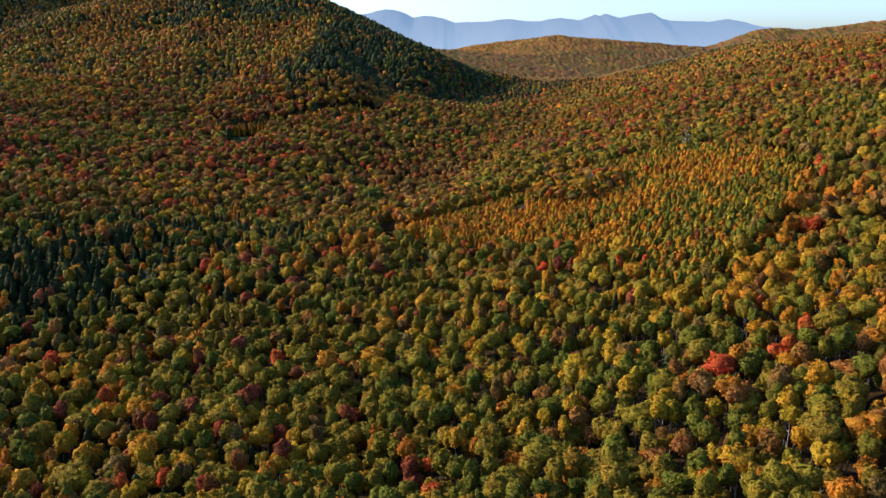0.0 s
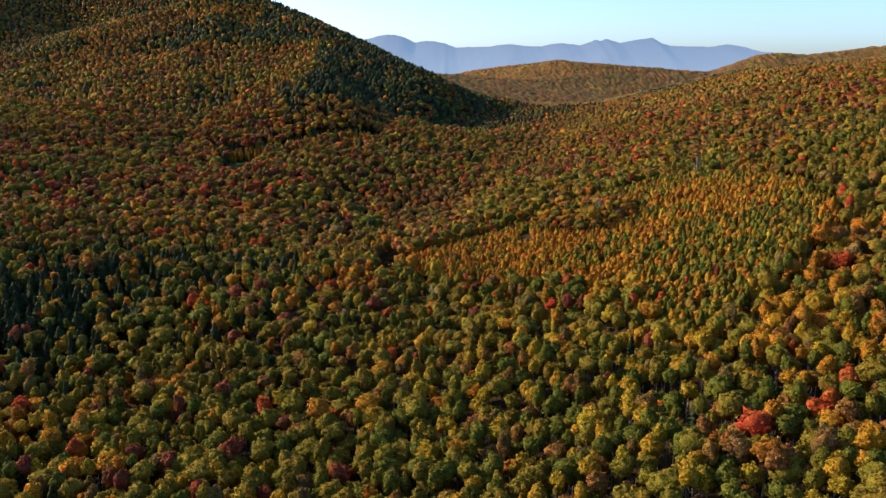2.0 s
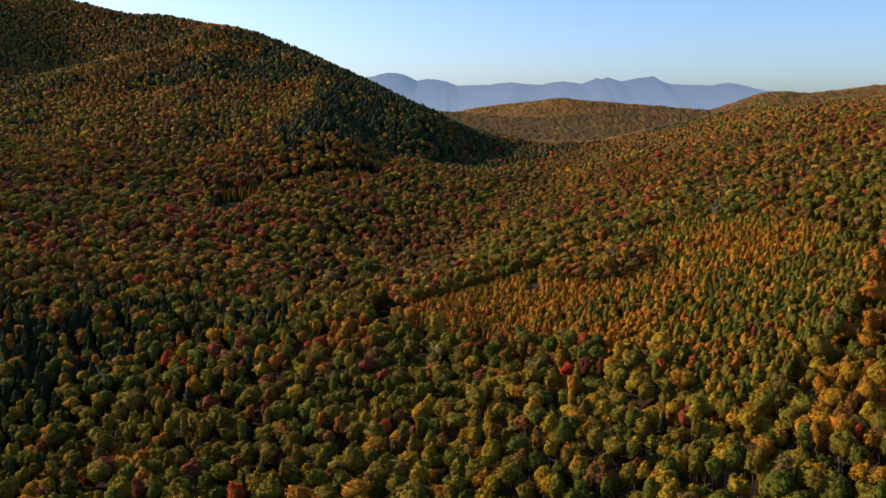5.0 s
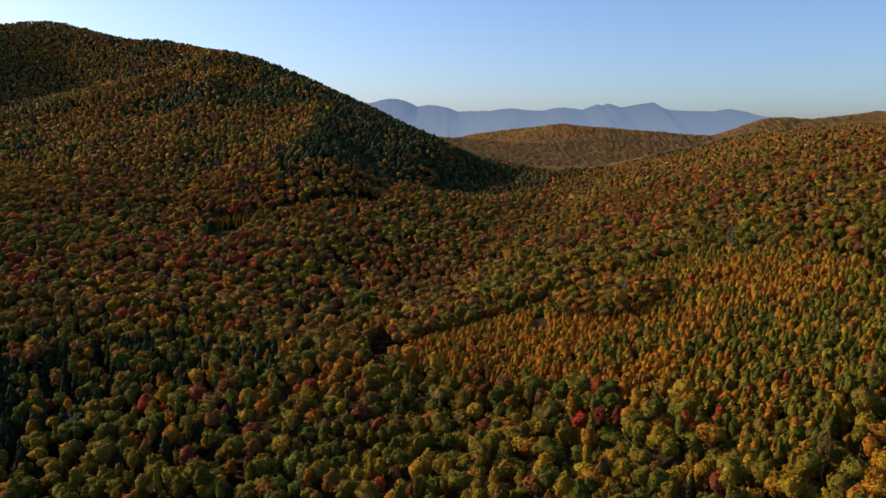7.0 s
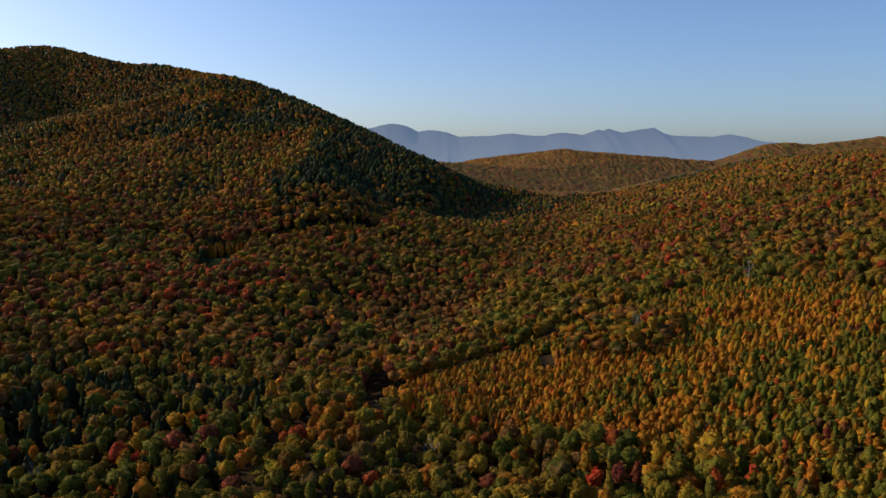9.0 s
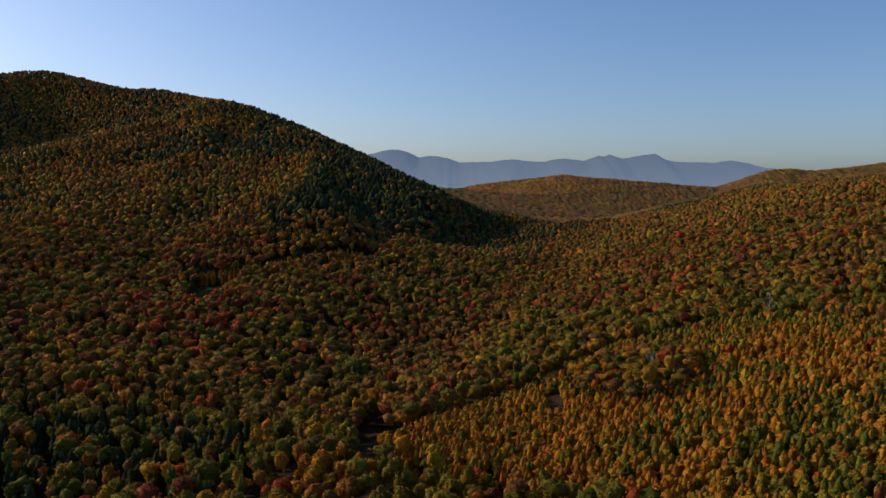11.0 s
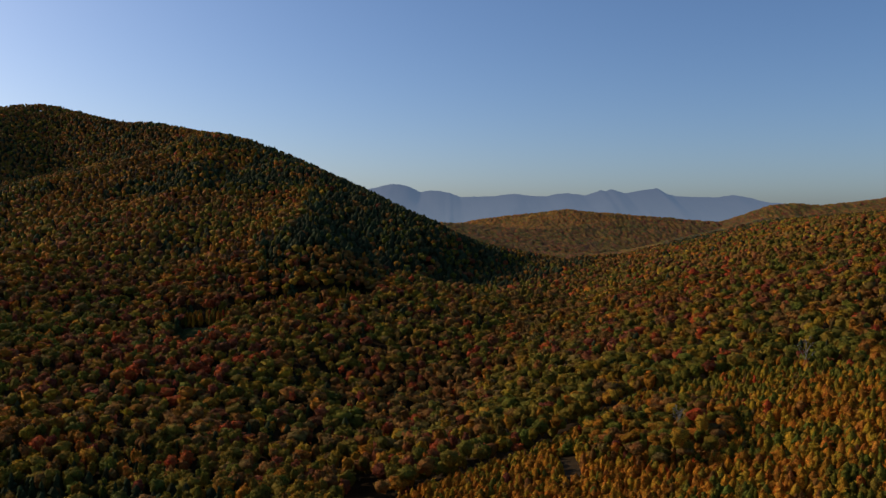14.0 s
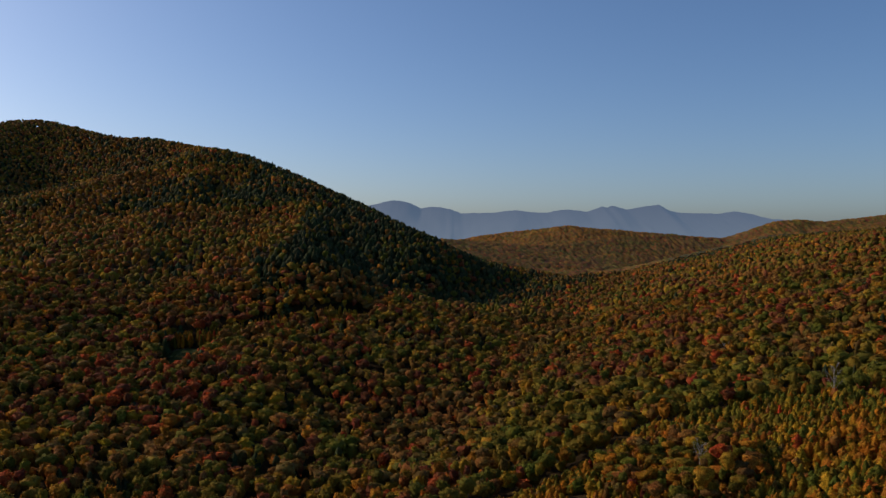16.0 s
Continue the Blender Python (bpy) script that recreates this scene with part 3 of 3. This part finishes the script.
# single trees that stand out by their colour
MARKED = {
    "red": [(83, 200), (78, 170), (83, 173), (61, 164), (97, 200), (36, 268), (-180, 355), (-95, 316), (-49, 222), (-94, 206), (-97, 316), (-91, 299), (-93, 319), (35, 269), (43, 286), (57, 251), (-48, 316), (-44, 317), (169, 456), (181, 463), (179, 431), (-35, 575), (-78, 360), (-14, 503), (-9, 606), (-3, 593), (-74, 516), (143, 713), (101, 491), (115, 471), (131, 556), (73, 374), (-88, 469)],
    "crimson": [(-78, 204), (-99, 243), (-53, 197), (-52, 200), (-24, 183), (-21, 177), (45, 269), (25, 589), (-99, 392), (-111, 358), (-57, 292), (-74, 636), (-86, 606), (-64, 638), (-50, 646), (-34, 607), (-25, 568), (1, 511), (-100, 481), (-82, 455), (13, 418), (-44, 573), (9, 540), (125, 706), (93, 496), (101, 448), (39, 455), (50, 520), (24, 590), (3, 510)],
    "orange": [(29, 224), (-30, 218), (-33, 215), (59, 153), (7, 157), (15, 150), (45, 123), (53, 121), (18, 126), (-72, 192), (38, 128), (-8, 161), (-102, 169), (63, 113), (71, 121), (-32, 321), (-37, 319), (-41, 323), (-28, 311), (-35, 313), (54, 261), (8, 305), (-127, 367), (151, 431), (169, 402)],
    "yellow": [(-26, 261), (5, 241), (-18, 210), (-4, 190), (-61, 182), (51, 136), (52, 128), (67, 127), (63, 198), (-85, 262), (68, 465), (64, 360), (72, 365), (67, 142), (82, 148)],
    "gold": [(-83, 300), (-121, 308), (-105, 282), (8, 230), (58, 137), (66, 134), (-15, 380), (-12, 391), (-61, 360), (-84, 301), (5, 303), (-65, 399), (-132, 601), (-129, 605), (-134, 607)],
    "rust": [(35, 182), (55, 171), (60, 179), (31, 154), (23, 155), (11, 217), (-1, 235), (-52, 237), (-24, 309), (-30, 307)],
    "olive": [(-127, 633), (-133, 640), (-122, 628)],
    "green": [(-130, 629), (-126, 638), (-136, 618)],
    "spruce": [(-181, 668), (-178, 659), (-175, 650), (-183, 655), (-171, 640), (-186, 664)],
    "brown": [(38, 168), (55, 182), (-138, 269), (10, 189), (-43, 202), (13, 205)]}
for colour, places in MARKED.items():
    for px, py in places:
        free = np.hypot(wx - px, wy - py) > 2.8
        wx, wy, wh = np.append(wx[free], px), np.append(wy[free], py), np.append(wh[free], HUES.index(colour))
own = (wy < NEAR) & in_fan(wx, wy, 0.55, 4)
foremost = ~own & (wy < FRONT)
middle = ~own & (wy >= FRONT) & (wy < MID)
behind = (wy >= MID) & (wy < FAR_EDGE)
mount = wy >= FAR_EDGE

broad_front = [dome_crown(12, 6, 110, 0.58, 150 + k, (2.2, 2.6, 3.0)[k % 3], 5.0 + 0.6 * (k % 4), 15.0, 10 + k % 4, 0.13, 0.7) for k in range(14)]
broad_mid = [dome_crown(10, 5, 66, 0.7, 100 + k, (2.4, 2.7, 3.1)[k % 3], 4.9 + 0.6 * (k % 4), 15.0, 9 + k % 3, 0.1) for k in range(14)]
broad_far = [dome_crown(7, 4, 24, 1.15, 200 + k, (2.5, 2.9, 3.3)[k % 3], 4.9 + 0.6 * (k % 4), 15.0, 7, 0.12) for k in range(12)]
broad_hill = [dome_crown(6, 3, 0, 1.0, 300 + k, (2.6, 3.0, 3.4)[k % 3], 6.0 + 0.7 * (k % 3), 15.0, 5, 0.12) for k in range(12)]
split("front", "rising close in front of the young stand", wx[foremost], wy[foremost], wh[foremost], broad_front, [spruce_crown(8, 12, 430 + k) for k in range(4)], 0.98, 0.08, smooth=False)
split("near", "crowding the lower valley", wx[middle], wy[middle], wh[middle], broad_mid, [spruce_crown(6, 10, 400 + k) for k in range(4)], 1.02, 0.1)
split("valley", "filling the valley floor", wx[behind], wy[behind], wh[behind], broad_far, [spruce_crown(4, 8, 410 + k) for k in range(4)], 1.28, 0.14, (0.84, 1.1))
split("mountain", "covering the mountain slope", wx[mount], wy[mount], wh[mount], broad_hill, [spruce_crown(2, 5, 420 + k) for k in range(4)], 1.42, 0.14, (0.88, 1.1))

# beyond the mountain the crowns close into one uneven roof of leaves
def leaf_roof(name, label, xs, ys, shown):
    """A closed canopy seen from far off: a bumpy sheet with one crown top at every corner."""
    X, Y = np.meshgrid(xs, ys)
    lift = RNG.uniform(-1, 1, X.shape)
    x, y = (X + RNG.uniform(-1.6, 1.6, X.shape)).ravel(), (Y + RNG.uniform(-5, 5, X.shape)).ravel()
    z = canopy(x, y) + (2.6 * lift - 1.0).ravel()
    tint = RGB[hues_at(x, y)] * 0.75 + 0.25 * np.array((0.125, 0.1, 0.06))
    # painted shading: crown tops lightened, hollows between them darkened in the tint
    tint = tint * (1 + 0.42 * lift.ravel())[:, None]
    n = len(xs)
    c = (np.arange(len(ys) - 1)[:, None] * n + np.arange(n - 1)[None, :]).ravel()
    c = c[shown(x[c], y[c])]
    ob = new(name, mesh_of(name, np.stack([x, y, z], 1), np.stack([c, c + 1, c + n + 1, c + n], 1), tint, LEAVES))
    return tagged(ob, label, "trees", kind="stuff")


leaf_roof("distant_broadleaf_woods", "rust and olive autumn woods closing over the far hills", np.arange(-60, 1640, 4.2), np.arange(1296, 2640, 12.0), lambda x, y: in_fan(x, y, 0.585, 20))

# the woods go on under the start of the flight
ux, uy = scatter(-170, 170, -50, 100, 5.4)
spread_trees("lower_broadleaf_woods", "autumn broadleaf trees at the mouth of the valley", "trees", ux, uy, hues_at(ux, uy), broad_far, 1.1, 0.05)

# young stand
yx, yy = scatter(-40, 180, 205, 460, 2.05, 0.95)
keep = (inside(yx, yy, STAND) & (wobble(yx, yy, 6, 40) > -0.8) | inside(yx + 2.5, yy, STAND) ^ inside(yx - 2.5, yy, STAND) | inside(yx, yy + 2.5, STAND) ^ inside(yx, yy - 2.5, STAND)) & ~inside(yx, yy, GAP)
yx, yy = yx[keep], yy[keep]
yh = hues_at(yx, yy)
sap = [sapling_crown(5, 8, 0.7, 600 + k) for k in range(8)]
spread_trees("young_birch_stand", "dense young birches in yellow and gold autumn leaf", "trees", yx, yy, yh, sap, 1.36, 0.0, (0.6, 1.25))
cx, cy = scatter(40, 90, 350, 430, 4.0)
keep = inside(cx, cy, CLUMP)
cx, cy = cx[keep], cy[keep]
spread_trees("older_broadleaf_clump", "older rust and olive broadleaf trees inside the young stand", "trees", cx, cy, hues_at(cx, cy), broad_front, 0.85, 0.0, (0.46, 0.66))
rx, ry = scatter(-190, -30, 636, 740, 3.2, 0.6)
keep = inside(rx, ry, ROW)
rx, ry = rx[keep], ry[keep]
spread_trees("young_birch_row", "young golden birches in rows behind the clearing", "trees", rx, ry, hues_at(rx, ry), sap, 1.5, 0.0, (1.7, 2.5))


# ---- the nearest trees, each one a thing of its own ----
KINDS = {"green": ("basswood_tree", "broad basswood still in dull green leaf"), "olive": ("beech_tree", "broad beech with olive-green turning leaves"),
         "yellow": ("birch_tree", "pale-barked birch in bright yellow autumn leaf"), "gold": ("birch_tree", "pale-barked birch in golden autumn leaf"),
         "orange": ("maple_tree", "sugar maple in orange autumn leaf"), "rust": ("oak_tree", "oak with rust-brown autumn crown"),
         "red": ("maple_tree", "red maple in bright scarlet autumn leaf"), "crimson": ("maple_tree", "red maple in deep crimson autumn leaf"),
         "brown": ("beech_tree", "beech with thin brown withering leaves"), "spruce": ("spruce_tree", "dark green pointed spruce among broadleaf trees")}
models = {}


def part(name, shape, mat, parent, tint=None, smooth=False):
    verts, faces = shape
    ob = new(name, mesh_of(name, verts, faces, None if tint is None else np.tile(tint, (len(verts), 1)), mat, smooth))
    ob.parent = parent
    return ob


def tree_model(colour, k):
    """The first tree of a colour and shape, at the origin: trunk with limbs, and crown."""
    name, label = KINDS[colour]
    if colour == "olive" and k % 2:
        name, label = "ash_tree", "rounded ash with yellow-green turning leaves"
    if colour == "olive" and k == 2:
        name, label = "cherry_tree", "black cherry with olive-bronze turning leaves"
    if colour == "green" and k % 2:
        name, label = "elm_tree", "tall elm still in full green leaf"
    tree = new(name)
    tree.empty_display_size = 0.5
    tagged(tree, label, "tree", "trees of the lower valley")
    if colour == "spruce":
        part("trunk", trunk_shape(900 + k, 13.5, 0.2, 0, 0), BARK, tree)
        part("crown", spruce_crown(10, 12, 910 + k, 14.0, 2.9), LEAVES_OWN, tree, TINTS[colour])
    else:
        part("trunk", trunk_shape(920 + k, 10.5, 0.2, 4, 1.5), BIRCH if name == "birch_tree" else BARK, tree)
        wide = (1.9, 2.35, 2.75, 2.15)[k % 4]
        shape = dome_crown(14, 7, 240, 0.46, 940 + 10 * HUES.index(colour) + k, wide, 5.3 + 0.6 * (k % 3), 15.0, 12 + 2 * k, 0.13, 0.35)
        part("crown", shape, LEAVES_OWN, tree, TINTS[colour])
    return tree


nearest = np.flatnonzero(own)
foot = ground(wx[nearest], wy[nearest])
for i, z in zip(nearest, foot):
    colour, k = HUES[wh[i]], int(RNG.integers(0, 4))
    s, t = 0.66 + 0.62 * RNG.uniform(0, 1) ** 1.3, RNG.uniform(0.76, 1.16)
    m = pose(wx[i], wy[i], z, 0, 0, RNG.uniform(0, 360)) @ Matrix.Diagonal((s, s, t, 1))
    if (colour, k) not in models:
        models[colour, k] = tree_model(colour, k)
        models[colour, k].matrix_basis = m
    else:
        made = copy_thing(models[colour, k], Matrix.Identity(4))
        made.matrix_basis = m


# ---- bare dead trees standing out of the leaves ----
SNAG = mottled("weathered_grey_wood", (0.2, 0.18, 0.15), (0.42, 0.39, 0.34), 0.8, 0.85, 0.01)


def dead_tree(x, y, tall, seed):
    """A leafless grey trunk with forked branches."""
    rng = np.random.default_rng(seed)
    tree = new("dead_tree")
    tagged(tree, "bare grey dead tree with forked branches among the crowns", "tree", "dead trees")
    tree.matrix_basis = pose(x, y, float(ground(x, y)), 0, 0, rng.uniform(0, 360))
    part("trunk", trunk_shape(seed, tall, 0.2, 2, 0.8), SNAG, tree)
    for k in range(9):
        up = tall * (0.45 + 0.055 * k)
        limb = part("branch", trunk_shape(seed + 10 + k, tall * (0.3 - 0.018 * k), 0.08, 4, 0.7), SNAG, tree)
        limb.matrix_basis = pose(0, 0, up, 0, 35 + rng.uniform(-8, 10), k * 137.5) @ pose(0, 0, 1.4)
    return tree


for k, (px, py) in enumerate([(-4, 300), (72, 388), (130, 538), (129, 428), (-116, 306)]):
    dead_tree(px, py, (16, 10.5, 15.5, 15.5, 16)[k], 700 + 20 * k)


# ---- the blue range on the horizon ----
# The haze in the air is painted as a bluish glow, paler towards the foot.
def haze_glow_material():
    m, n, l, bsdf = material("painted_blue_haze")
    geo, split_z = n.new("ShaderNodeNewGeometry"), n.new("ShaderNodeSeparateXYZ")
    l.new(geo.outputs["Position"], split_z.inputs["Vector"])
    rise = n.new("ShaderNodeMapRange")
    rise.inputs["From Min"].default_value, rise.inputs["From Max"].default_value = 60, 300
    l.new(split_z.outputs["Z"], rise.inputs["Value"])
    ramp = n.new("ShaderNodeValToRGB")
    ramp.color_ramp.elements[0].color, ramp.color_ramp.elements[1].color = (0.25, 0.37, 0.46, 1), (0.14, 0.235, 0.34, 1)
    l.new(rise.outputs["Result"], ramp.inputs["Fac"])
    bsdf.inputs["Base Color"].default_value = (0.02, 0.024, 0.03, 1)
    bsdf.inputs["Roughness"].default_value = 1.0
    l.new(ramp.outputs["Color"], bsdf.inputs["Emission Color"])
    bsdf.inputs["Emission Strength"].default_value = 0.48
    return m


# crest of the range: place across, height
CREST = [(-707, 260), (-463, 264), (-341, 295), (-301, 301), (-234, 292), (-158, 259), (-97, 266), (-51, 266), (10, 251), (62, 233), (239, 237), (345, 252), (437, 241), (519, 238), (589, 253), (634, 256), (726, 245), (786, 263), (811, 275), (835, 266), (871, 278), (939, 257), (1030, 273), (1111, 285), (1167, 255), (1213, 243), (1335, 238), (1441, 238), (1511, 251), (1609, 236), (1701, 212), (1915, 198), (2365, 181)]
rx_, ry_ = np.meshgrid(np.arange(-2400, 3600, 12.0), np.arange(0, 24))
line = np.interp(rx_, [-2400, -1100] + [c[0] for c in CREST] + [3600], [215, 240] + [c[1] for c in CREST] + [200])
line = line + 1.6 * wobble(rx_, 0 * rx_, 21, 60) + 0.8 * wobble(rx_, 0 * rx_, 9, 62)
step = ry_ / 23.0
# spurs running down from the crest towards the valley
lean = rx_ + 110 * step * np.sign(np.sin(rx_ / 310.0))
spurs = wobble(lean, 0 * rx_, 120, 61) + 0.5 * wobble(lean, ry_ * 9.0, 52, 63)
height = line * (1 - step) ** 0.85 + 20 * step + 22 * spurs * step * (1 - step) ** 0.6
rows_, cols_ = rx_.shape
cell = (np.arange(rows_ - 1)[:, None] * cols_ + np.arange(cols_ - 1)[None, :]).ravel()
range_mesh = mesh_of("mountain_range", np.stack([rx_, 4450 - 34.0 * ry_, height], -1).reshape(-1, 3), np.stack([cell, cell + cols_, cell + cols_ + 1, cell + 1], 1), None, haze_glow_material())
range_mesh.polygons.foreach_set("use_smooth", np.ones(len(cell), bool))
tagged(new("backdrop_mountain_range", range_mesh), "mountain range along the horizon with blue haze painted on as glow", "mountains", kind="structure")
